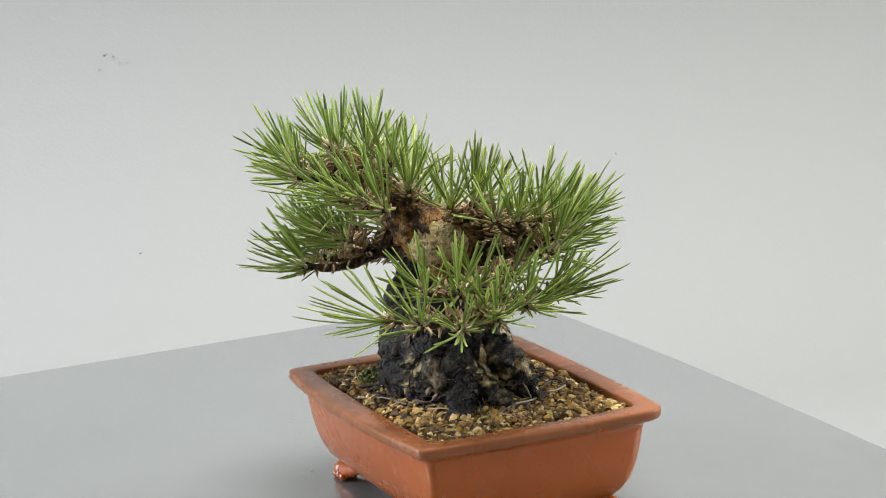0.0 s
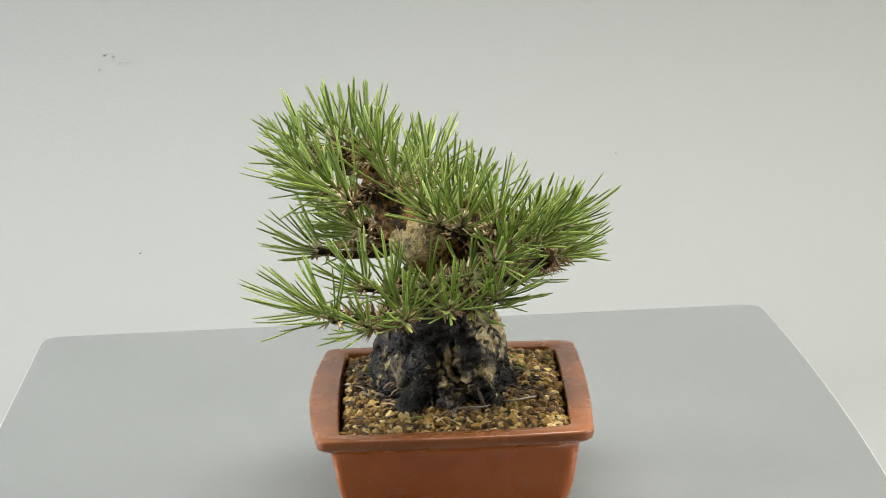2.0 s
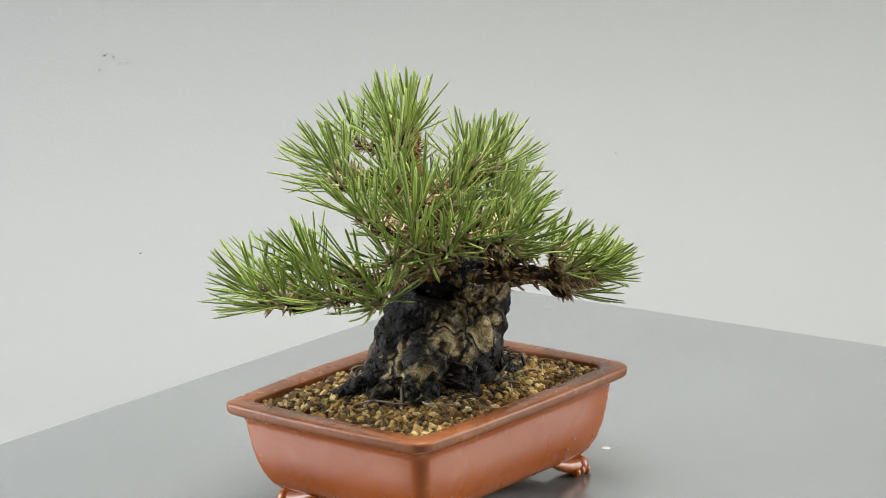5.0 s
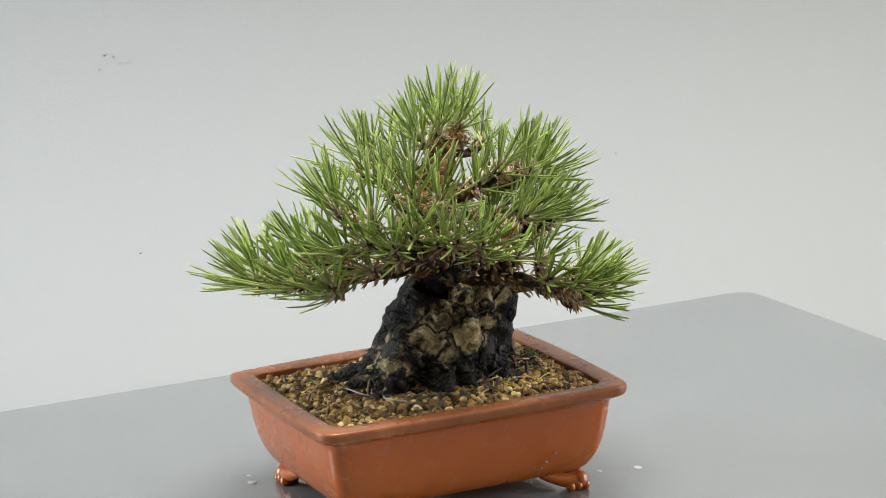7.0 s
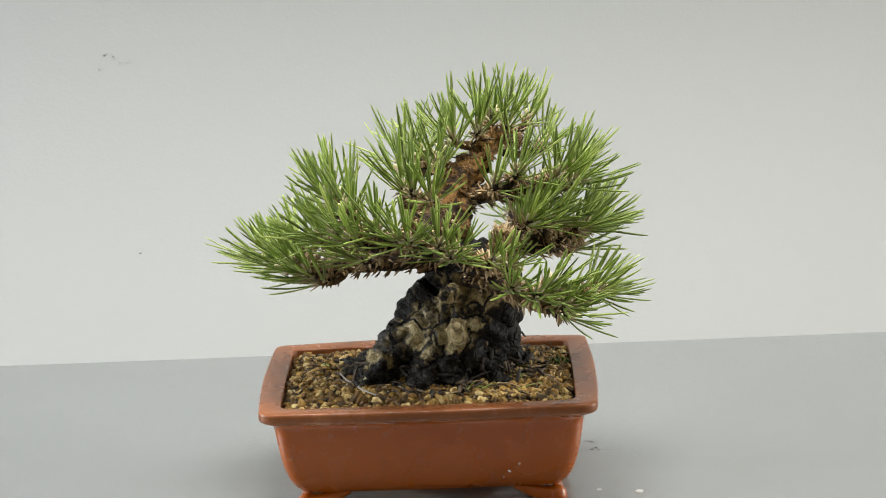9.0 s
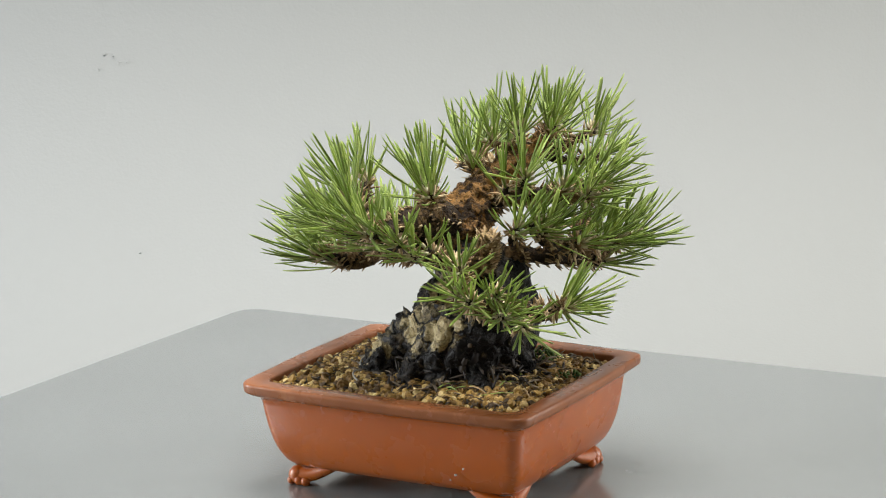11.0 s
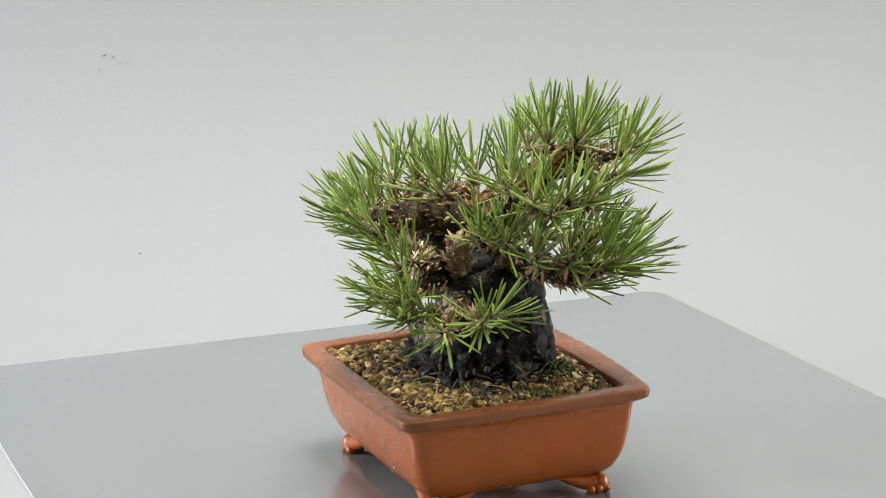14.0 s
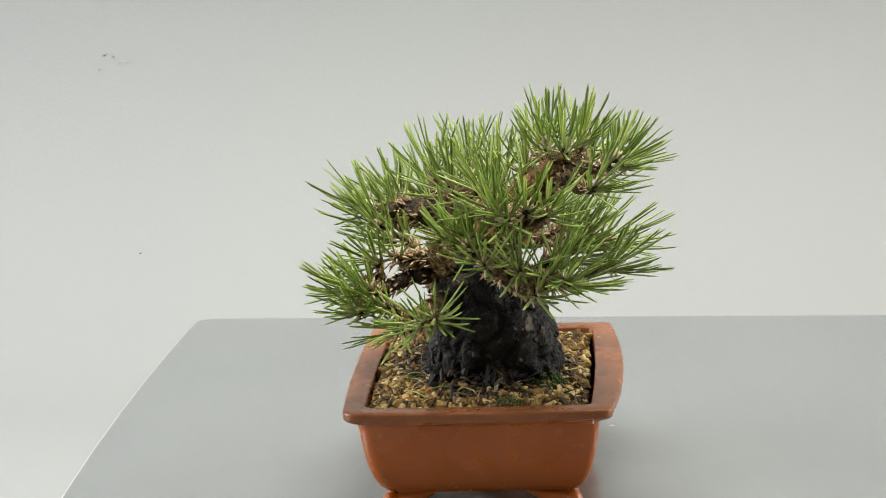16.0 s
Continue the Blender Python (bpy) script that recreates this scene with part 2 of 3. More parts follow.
def lump(bm, p, r, rnd, squash=0.8, level=1):
    """An angular, rounded grain."""
    m = Matrix.Translation(p) @ Euler((rnd.uniform(0, 6), rnd.uniform(0, 6), rnd.uniform(0, 6))).to_matrix().to_4x4()
    vs = bmesh.ops.create_icosphere(bm, subdivisions=level, radius=r, matrix=Matrix())["verts"]
    sx, sy, sz = rnd.uniform(0.85, 1.3), rnd.uniform(0.75, 1.1), rnd.uniform(squash - 0.15, squash + 0.15)
    for v in vs:
        k = 1 + rnd.uniform(-0.24, 0.2)
        v.co = m @ Vector((v.co.x * sx * k, v.co.y * sy * k, v.co.z * sz * k))


# ---- setting: a white sweep on a table in a plain, unseen added room ----
def slab(name, x0, x1, y0, y1, z0, z1, material, label, category):
    bm = bmesh.new()
    box(bm, x0, x1, y0, y1, z0, z1)
    return single(name, bm, material, ((x0 + x1) / 2, (y0 + y1) / 2, z0), label, category, "structure", smooth=False)


TABLE_Z, SWEEP = -0.20, 0.29


def sweep():
    prof = [(-0.55, TABLE_Z)] + [(1.1 - SWEEP + SWEEP * math.sin(radians(a)), TABLE_Z + SWEEP - SWEEP * math.cos(radians(a))) for a in range(0, 91, 3)] + [(1.1, 1.4)]
    bm = bmesh.new()
    rows = []
    for i, (y, z) in enumerate(prof):
        a, b = prof[max(i - 1, 0)], prof[min(i + 1, len(prof) - 1)]
        d = Vector((b[0] - a[0], b[1] - a[1])).normalized()
        ny, nz = d.y, -d.x
        rows.append([bm.verts.new((x, y + ny * k, z + nz * k)) for x, k in ((-1.3, 0), (1.3, 0), (1.3, 0.004), (-1.3, 0.004))])
    for a, b in zip(rows, rows[1:]):
        for k in range(4):
            bm.faces.new((a[k], b[k], b[(k + 1) % 4], a[(k + 1) % 4]))
    bm.faces.new(rows[0])
    bm.faces.new(list(reversed(rows[-1])))
    bmesh.ops.recalc_face_normals(bm, faces=bm.faces)
    return single("backdrop", bm, PAPER, (0, 0.3, TABLE_Z), "smooth pale grey curved backdrop sheet behind the plant", "backdrop", "structure")


# Unseen room, added: white walls bounce light, dull floor and front wall absorb it.
def room():
    slab("floor", -2.1, 2.1, -2.5, 1.4, -1.05, -0.95, FLOOR, "unseen plain brown floor, kept dull to cut bounce light", "floor")
    slab("ceiling", -2.1, 2.1, -2.5, 1.4, 1.7, 1.8, WALL, "white painted plain ceiling", "ceiling")
    slab("wall_back", -2.1, 2.1, 1.3, 1.4, -0.95, 1.7, WALL, "white painted wall behind the backdrop", "wall")
    slab("wall_front", -2.1, 2.1, -2.5, -2.4, -0.95, 1.7, DIM, "unseen grey-brown wall facing the plant, kept dark to limit front light", "wall")
    for name, s in (("wall_left", -1), ("wall_right", 1)):
        bm = bmesh.new()
        x0, x1 = sorted((s * 2.0, s * 2.1))
        box(bm, x0, x1, -2.4, 1.3, -0.95, 0.0)
        box(bm, x0, x1, -2.4, 1.3, 1.25, 1.7)
        box(bm, x0, x1, -2.4, -0.55, 0.0, 1.25)
        box(bm, x0, x1, 0.75, 1.3, 0.0, 1.25)
        single(name, bm, WALL, (s * 2.05, 0, -0.95), "white painted wall with a window opening", "wall", "structure", smooth=False)


def sheet_table():
    t = thing("table", (0, 0.25, -0.95), "plain white table under the backdrop sheet", "table")
    bm = bmesh.new()
    box(bm, -1.3, 1.3, -0.55, 1.12, TABLE_Z - 0.034, TABLE_Z - 0.004)
    part("tabletop", bm, WALL, t, smooth=False)
    for x in (-1.22, 1.22):
        for y in (-0.47, 1.04):
            bm = bmesh.new()
            box(bm, x - 0.025, x + 0.025, y - 0.025, y + 0.025, -0.95, TABLE_Z - 0.034)
            part("leg", bm, WALL, t, smooth=False)


# Unseen fixture, added to carry the overhead lamp.
def added_ceiling_light():
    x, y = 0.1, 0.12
    t = thing("added_ceiling_light", (x, y, 1.66), "unseen square white ceiling light with a flat diffuser, added for top light", "ceiling light")
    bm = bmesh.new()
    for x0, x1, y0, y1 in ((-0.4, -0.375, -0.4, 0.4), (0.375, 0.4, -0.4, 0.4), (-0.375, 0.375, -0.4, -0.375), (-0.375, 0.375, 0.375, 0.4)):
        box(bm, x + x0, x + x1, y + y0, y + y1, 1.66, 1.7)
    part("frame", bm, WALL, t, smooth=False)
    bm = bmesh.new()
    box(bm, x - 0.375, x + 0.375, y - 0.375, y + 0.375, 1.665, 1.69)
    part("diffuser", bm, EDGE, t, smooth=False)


def wall_marks():
    rnd = random.Random(4)
    # each mark lies on the sweep, in the line from the camera to (x, z) on the flat wall
    spots = [(-0.3014, 0.0346, 2.0), (-0.2942, 0.0329, 1.2), (-0.2887, 0.0278, 0.9), (-0.2824, 0.0275, 1.2), (-0.3067, 0.0221, 1.2), (-0.2823, -0.1415, 1.4), (0.1364, -0.0686, 1.4)]
    eye = VIEW.translation
    for x, z, r in spots:
        bm = bmesh.new()
        far, k = Vector((x, 1.1, z)), 1.0
        while k > 0.5:
            p = eye.lerp(far, k)
            if p.z >= TABLE_Z + SWEEP or p.y < 1.1 - SWEEP or math.hypot(p.y - 1.1 + SWEEP, p.z - TABLE_Z - SWEEP) <= SWEEP:
                break
            k -= 0.0005
        x, y, z, k = p.x, p.y, p.z, 1.0
        vs = [bm.verts.new((x * k + r * MM * rnd.uniform(0.35, 0.9) * math.cos(a), y - 0.0012, z + r * MM * rnd.uniform(0.2, 0.55) * math.sin(a))) for a in np.linspace(0, 6.283, 8)[:-1]]
        face = bm.faces.new(vs)
        out = bmesh.ops.extrude_face_region(bm, geom=[face])
        bmesh.ops.translate(bm, vec=(0, 0.0014, 0), verts=[g for g in out["geom"] if isinstance(g, bmesh.types.BMVert)])
        single("paint_chip", bm, MARK, (x * k, y, z), "small dark chip on the pale grey backdrop", "mark", group="chips on the backdrop")


sweep()
room()
sheet_table()
added_ceiling_light()
wall_marks()

# ---- things that turn ----
TURNING = []


def turntable():
    t = thing("turntable", (0, 0, TABLE_Z), "low round turntable under the grey sheet", "turntable")
    bm = bmesh.new()
    tube(bm, [(Vector((0, 0, TABLE_Z)), 0.09), (Vector((0, 0, TABLE_Z + 0.012)), 0.09), (Vector((0, 0, TABLE_Z + 0.02)), 0.05), (Vector((0, 0, -0.02)), 0.05)], 40)
    part("foot", bm, STEEL, t)
    bm = bmesh.new()
    tube(bm, [(Vector((0, 0, -0.02)), 0.118), (Vector((0, 0, -0.018)), 0.12), (Vector((0, 0, -0.003)), 0.12)], 48)
    part("platter", bm, STEEL, t)
    TURNING.append(t)


def board():
    t = thing("board", (0, 0, -0.003), "flat grey satin metal sheet with rounded corners", "board")
    cx, cy, r = -0.024, 0.002, 0.013
    corners = [Vector((0.162, 0.2915)), Vector((-0.229, 0.2775)), Vector((-0.2165, -0.2735)), Vector((0.172, -0.293))]
    pts = []
    for i, c in enumerate(corners):
        a, b = (corners[i - 1] - c).normalized(), (corners[(i + 1) % 4] - c).normalized()
        for k in range(7):
            u = k / 6
            q = c + a * r * (1 - u) ** 2 + b * r * u ** 2
            pts.append((q.x, q.y))
        n = corners[(i + 1) % 4] - c
        bow = (0.0, -0.001, 0.0, 0.011)[i]
        for k in range(1, 10):
            u = k / 10
            q = c + b * r + (n - b * 2 * r) * u + Vector((n.y, -n.x)).normalized() * bow * 4 * u * (1 - u)
            pts.append((q.x, q.y))
    bm = bmesh.new()
    low = [bm.verts.new((x, y, -0.003)) for x, y in pts]
    top = [bm.verts.new((x, y, 0)) for x, y in pts]
    bm.faces.new(top)
    bm.faces.new(list(reversed(low)))
    part("sheet", bm, SHEET, t, smooth=False)
    bm = bmesh.new()
    n = len(pts)
    rims = []
    for grow, z in ((0.0, -0.003), (0.0007, -0.003), (0.0007, -0.0003), (0.0, -0.00002)):
        ring = []
        for x, y in pts:
            d = Vector((x - cx, y - cy, 0)).normalized()
            ring.append(bm.verts.new((x + d.x * grow, y + d.y * grow, z)))
        rims.append(ring)
    for a, b in zip(rims, rims[1:]):
        for k in range(n):
            bm.faces.new((a[k], a[(k + 1) % n], b[(k + 1) % n], b[k]))
    part("cut_edge", bm, EDGE, t, "thin bright cut edge", smooth=False)
    TURNING.append(t)


POT_X, POT_Y, POT_TURN = -6.5, -16.6, radians(0.7)
POT_HX, POT_HY = 55.8, 70.6


def pot_ring(inset, corner, bow=1.6, n=9, arc=6):
    """A rounded, slightly bowed oblong, in the pot's own millimetres."""
    hx, hy = POT_HX - inset, POT_HY - inset
    bow = bow * max(0.28, 1 - inset / 7.0)
    pts = []
    for sx, sy, a0 in ((1, 1, 0), (-1, 1, 90), (-1, -1, 180), (1, -1, 270)):
        # the two corners at one end are rounder
        big, small = corner + 2.8, corner
        r = big if sx > 0 else small
        for k in range(arc + 1):
            a = radians(a0 + 90 * k / arc)
            pts.append((sx * (hx - r) + r * math.cos(a), sy * (hy - r) + r * math.sin(a)))
        x0, y0 = pts[-1]
        nx, ny = ((-hx + small, hy), (-hx, -hy + small), (hx - big, -hy), (hx, hy - big))[a0 // 90]
        for k in range(1, n):
            u = k / n
            b = bow * (3.0 if a0 == 90 else 1.0) * 4 * u * (1 - u)
            ax, ay = radians(a0 + 90), 0
            pts.append((x0 + (nx - x0) * u + b * math.cos(ax), y0 + (ny - y0) * u + b * math.sin(ax)))
    return pts


def pot_place(x, y, z):
    c, s = math.cos(POT_TURN), math.sin(POT_TURN)
    x *= 1 + 0.004 * y / 70  # a little narrower at one end
    return V(POT_X + x * c - y * s, POT_Y + x * s + y * c, z)


def pot():
    t = thing("plant_pot", pot_place(0, 0, 0), "unglazed red-brown clay bonsai pot, oblong, on four feet", "pot")
    prof = [(9.2, 40.0, 3.0), (9.0, 47.2, 3.0), (8.8, 47.7, 3.1), (8.3, 48.0, 3.2), (1.2, 48.2, 4.2), (0.5, 48.0, 4.4), (0.1, 47.5, 4.5), (0.0, 46.6, 4.6), (0.1, 44.6, 4.6), (0.5, 43.8, 4.5), (1.4, 43.1, 4.4),
            (2.2, 42.7, 4.4), (4.6, 41.4, 4.4), (5.5, 40.2, 4.0), (6.0, 38.0, 3.6), (6.6, 34.0, 3.2), (7.5, 28.0, 3.0), (8.7, 22.0, 3.0), (10.4, 16.5, 3.0), (12.6, 12.0, 3.2), (14.9, 9.4, 3.6), (17.8, 8.2, 4.0)]
    for name, rows, mat, text in (("rim", prof[:12], RIM_CLAY, "brownish flat rim"), ("body", prof[11:], CLAY, "")):
        bm = bmesh.new()
        rings = [[bm.verts.new(pot_place(x, y, z)) for x, y in pot_ring(i, c)] for i, z, c in rows]
        n = len(rings[0])
        for a, b in zip(rings, rings[1:]):
            for k in range(n):
                bm.faces.new((a[k], a[(k + 1) % n], b[(k + 1) % n], b[k]))
        if name == "body":
            bm.faces.new(list(reversed(rings[-1])))
        for f in bm.faces:
            f.normal_flip()
        part(name, bm, mat, t, text)
    for sx in (-1, 1):
        for sy in (-1, 1):
            foot(t, sx, sy)
    # pale flecks stuck to one side
    for x, y, z, r in ((47.2, 32.9, 17.7, 0.75), (48.1, 37.2, 21.2, 0.6), (47.6, 30.4, 15.4, 0.4)):
        bm = bmesh.new()
        lump(bm, Vector(), r * MM, random.Random(int(z * 10)), 0.7, 1)
        bmesh.ops.translate(bm, verts=bm.verts, vec=pot_place(x, y, z))
        part("fleck", bm, DROP, t, "pale speck of dirt")
    TURNING.append(t)


def foot(t, sx, sy):
    """A cloud-shaped corner foot: two curled wings along the sides and three lobed toes."""
    bm = bmesh.new()
    cx, cy = sx * (POT_HX - 18.0), sy * (POT_HY - 18.0)
    for wx, wy in ((-sx, 0), (0, -sy)):
        path = []
        for k, (along, z, r) in enumerate(((-1, 4.6, 3.8), (3, 4.2, 3.6), (8, 5.2, 3.0), (13, 7.0, 2.4), (18, 9.0, 1.6))):
            path.append((pot_place(cx + wx * along, cy + wy * along, z), r * MM))
        tube(bm, smooth_path(path, 4), 12)
    rnd = random.Random(7)
    for dx, dy, r in ((0.2, 0.2, 4.4), (2.2, -1.6, 2.6), (-1.6, 2.2, 2.6), (2.4, 2.4, 2.0), (2.4, -4.8, 2.2), (-4.8, 2.4, 2.2)):
        vs = bmesh.ops.create_icosphere(bm, subdivisions=2, radius=r * MM)["verts"]
        place = pot_place(cx + sx * dx, cy + sy * dy, r * 0.92)
        for v in vs:
            v.co = v.co + place
    for v in bm.verts:
        v.co.z = max(v.co.z, 0.0)
    part("foot", bm, CLAY, t, "scrolled cloud-shaped clay foot")


def soil_height(x, y):
    """Soil surface, in mm, round the trunk's mound."""
    d = math.hypot((x + 9) / 1.0, (y + 8) / 1.15)
    edge = min(POT_HX - 9 - abs(x - POT_X), POT_HY - 9 - abs(y - POT_Y))
    return 45.0 + 5.2 * math.exp(-(d / 30) ** 2) + 1.6 * min(1.0, max(0.0, edge) / 12) + 1.0 * noise.noise(Vector((x * 0.07, y * 0.07, 3.0)))


def soil():
    bm = bmesh.new()
    nx, ny = 40, 52
    grid = [[bm.verts.new(pot_place(x, y, soil_height(*(pot_place(x, y, 0) / MM).xy) - 0.9)) for x in np.linspace(-45.5, 45.5, nx)] for y in np.linspace(-61.5, 61.5, ny)]
    for a, b in zip(grid, grid[1:]):
        for k in range(nx - 1):
            bm.faces.new((a[k], a[k + 1], b[k + 1], b[k]))
    out = bmesh.ops.extrude_face_region(bm, geom=list(bm.faces))
    for g in out["geom"]:
        if isinstance(g, bmesh.types.BMVert):
            g.co.z = 0.0386
    bmesh.ops.recalc_face_normals(bm, faces=bm.faces)
    ob = single("soil", bm, SOIL, pot_place(0, 0, 38.6), "dark damp soil filling the clay pot", "soil", "stuff")
    TURNING.append(ob)
    # grains: many small lumps over the surface
    rnd = random.Random(11)
    protos = []
    for level, count in ((2, 14), (1, 16)):
        for _ in range(count):
            pb = bmesh.new()
            lump(pb, Vector(), 1.0, rnd, 0.75, level)
            pb.verts.index_update()
            protos.append((level, [tuple(v.co) for v in pb.verts], [tuple(v.index for v in f.verts) for f in pb.faces]))
            pb.free()
    verts, faces = [], []
    base = pot_place(0, 0, 38.6)
    for i in range(6800):
        px, py = rnd.uniform(-44.9, 44.9), rnd.uniform(-60.8, 60.8)
        w = pot_place(px, py, 0) / MM
        near = math.hypot(w.x + 9, (w.y + 8) / 1.2)
        if near < 23:
            continue
        if near < 33 and rnd.random() < 0.55:
            continue
        u = rnd.random()
        r = rnd.uniform(0.65, 1.1) if u < 0.52 else rnd.uniform(1.1, 1.75) if u < 0.90 else rnd.uniform(1.75, 2.5)
        level = 2 if r > 1.3 else 1
        lv, vs, fs = rnd.choice([p for p in protos if p[0] == level])
        z = soil_height(w.x, w.y) - 0.4 + rnd.uniform(-0.5, 0.9)
        m = Matrix.Translation(V(w.x, w.y, z) - base) @ Euler((rnd.uniform(-0.6, 0.6), rnd.uniform(-0.6, 0.6), rnd.uniform(0, 6.28))).to_matrix().to_4x4()
        k = len(verts)
        verts += [m @ (Vector(v) * r * MM) for v in vs]
        faces += [tuple(j + k for j in f) for f in fs]
    me = bpy.data.meshes.new("gravel")
    me.from_pydata(verts, [], faces)
    me.materials.append(GRAVEL)
    g = new("gravel", me)
    g.matrix_world = Matrix.Translation(base)
    TURNING.append(tagged(g, "tan and brown clay grains covering the soil", "gravel", kind="stuff"))


# ---- the pine ----
TREE_BASE = V(-9, -7, 42)
CROWN = V(-12, -8, 96)
RND = random.Random(21)


def bark_push(amount):
    """Rounded swellings parted by narrow crevices, with fine flaking on them."""
    def push(q, nrm, along, around):
        w = q + Vector((noise.noise(q * 60), noise.noise(q * 60 + Vector((9, 0, 0))), noise.noise(q * 60 + Vector((0, 7, 0))))) * 0.008
        d, _ = noise.voronoi(Vector((w.x * 58, w.y * 58, w.z * 50)))
        swell = min(1.0, (d[1] - d[0]) * 2.4)
        d2, _ = noise.voronoi(Vector((w.x * 170, w.y * 170, w.z * 130)))
        flake = max(0.0, 1 - (d2[1] - d2[0]) * 4.0)
        fine = noise.noise(w * 420)
        low = max(0.0, 1 - along * 2.0)
        return amount * (1.25 * math.sqrt(swell) - 0.9 - (0.16 + 0.45 * low) * flake + (0.12 + 0.3 * low) * fine)
    return push


def limb(name, rows, tree, material=None, label="", sides=12, rough=1.0, steps=5):
    """A bent branch through rows of (x, y, z, radius) in mm."""
    slim = 0.72 if name == "branch" and not label else 1.0
    path = smooth_path([(V(x, y, z), r * slim * MM) for x, y, z, r in rows], steps)
    bm = bmesh.new()

    def shape(q, nrm, along, around):
        if material in (BARK, RUST):
            return rough * MM * (1.1 * noise.noise(q * 230) + 0.8 * noise.noise(q * 620) + 0.5 * noise.noise(q * 1100))
        return rough * MM * (0.9 * noise.noise(q * 330) + 0.5 * noise.noise(q * 900)) + rough * 0.35 * MM * math.sin(along * len(path) * 1.9)
    tube(bm, path, sides, shape)
    ob = part(name, bm, material or TWIG, tree, label)
    if name == "branch":
        cb = bmesh.new()
        for _ in range(260 if label else 120):
            i = RND.randrange(len(path) // 6, len(path) - 1)
            (p, r), d = path[i], (path[i + 1][0] - path[i][0]).normalized()
            a = d.orthogonal().normalized()
            a = (a * math.cos(9 * RND.random()) + d.cross(a) * math.sin(9 * RND.random())).normalized()
            blade(cb, p + a * r, (a * 0.45 + d * RND.uniform(0.3, 1.0)).normalized(), Vector((0, 0, 1)), RND.uniform(2, 4.5) * MM, RND.uniform(0.5, 1.0) * MM, RND.uniform(-0.6, 0.4), 2)
        part("bark_flake", cb, SCALE, ob, "papery brown bark scales")
    return ob


def tuft(p, parent, lean=(0, 0, 0), count=24, size=26.0, spread=58, out=1.0, up=0.26, root=None):
    """A shoot that ends at p (mm): brown scaly stem, pale sheaths and a fan of paired needles."""
    place = V(*p)
    d = (place - CROWN).normalized() * out + Vector((0, 0, up)) + Vector(lean)
    d.normalize()
    start = V(*root) if root else place - d * 9 * MM
    mid = (start + place) / 2 + Vector((RND.uniform(-2, 2), RND.uniform(-2, 2), RND.uniform(-3.5, 0))) * MM
    bm = bmesh.new()
    tip = place + d * 4 * MM
    tube(bm, smooth_path([(start, 2.3 * MM), (mid, 1.9 * MM), (place, 1.7 * MM), (tip, 1.0 * MM)], 5), 8,
         lambda q, nrm, a, b: 0.5 * MM * noise.noise(q * 800) + 0.35 * MM * math.sin(a * 70))
    shoot = part("shoot", bm, TWIG, parent, "brown scaly shoot with a fan of green needles")
    a0, b0 = d.orthogonal().normalized(), None
    b0 = d.cross(a0)
    up_dir = Vector((0, 0, 1))
    nb, sb, cb = bmesh.new(), bmesh.new(), bmesh.new()
    for i in range(count // 2):
        u = (i + RND.random()) / (count // 2)
        around = i * 2.39996 + RND.uniform(-0.3, 0.3)
        tilt = radians(spread * (1.08 - 0.85 * u) * RND.uniform(0.75, 1.2))
        side = a0 * math.cos(around) + b0 * math.sin(around)
        way = d * math.cos(tilt) + side * math.sin(tilt)
        if way.z < 0.0:
            way.z *= 0.3
            way.normalize()
        foot_at = place + d * (u * 6.0 - 0.8) * MM + side * 1.2 * MM
        long = size * RND.uniform(0.70, 1.13)
        tw = way.orthogonal().normalized()
        tw = (tw * math.cos(around * 3) + way.cross(tw) * math.sin(around * 3)) * 0.07
        for s in (-1, 1):
            w = (way + tw * s + Vector((RND.uniform(-1, 1), RND.uniform(-1, 1), RND.uniform(-1, 1))) * 0.10).normalized()
            blade(nb, foot_at, w, (up_dir * 0.75 + d * 0.5).normalized(), long * RND.uniform(0.93, 1.05) * MM, RND.uniform(0.54, 0.78) * MM, RND.uniform(-0.1, 0.6))
        if RND.random() < 0.75:
            tube(sb, [(foot_at - way * 1.0 * MM, 0.75 * MM), (foot_at + way * 2.0 * MM, 0.8 * MM), (foot_at + way * 3.8 * MM, 0.55 * MM)], 5)
    for i in range(44):
        around, u = RND.uniform(0, 6.28), RND.random()
        side = a0 * math.cos(around) + b0 * math.sin(around)
        q = start.lerp(place, 0.25 + 0.85 * u) + side * 1.3 * MM
        blade(cb, q, (side + d * RND.uniform(-0.2, 0.9)).normalized(), up_dir, RND.uniform(2.5, 6.5) * MM, RND.uniform(0.5, 1.0) * MM, RND.uniform(-0.6, 0.3), 2)
    part("needle_fan", nb, NEEDLE, shoot)
    part("needle_sheath", sb, SHEATH, shoot, "pale needle sheaths")
    part("bud", cb, SCALE, shoot, "papery brown bud scales")
    return shoot


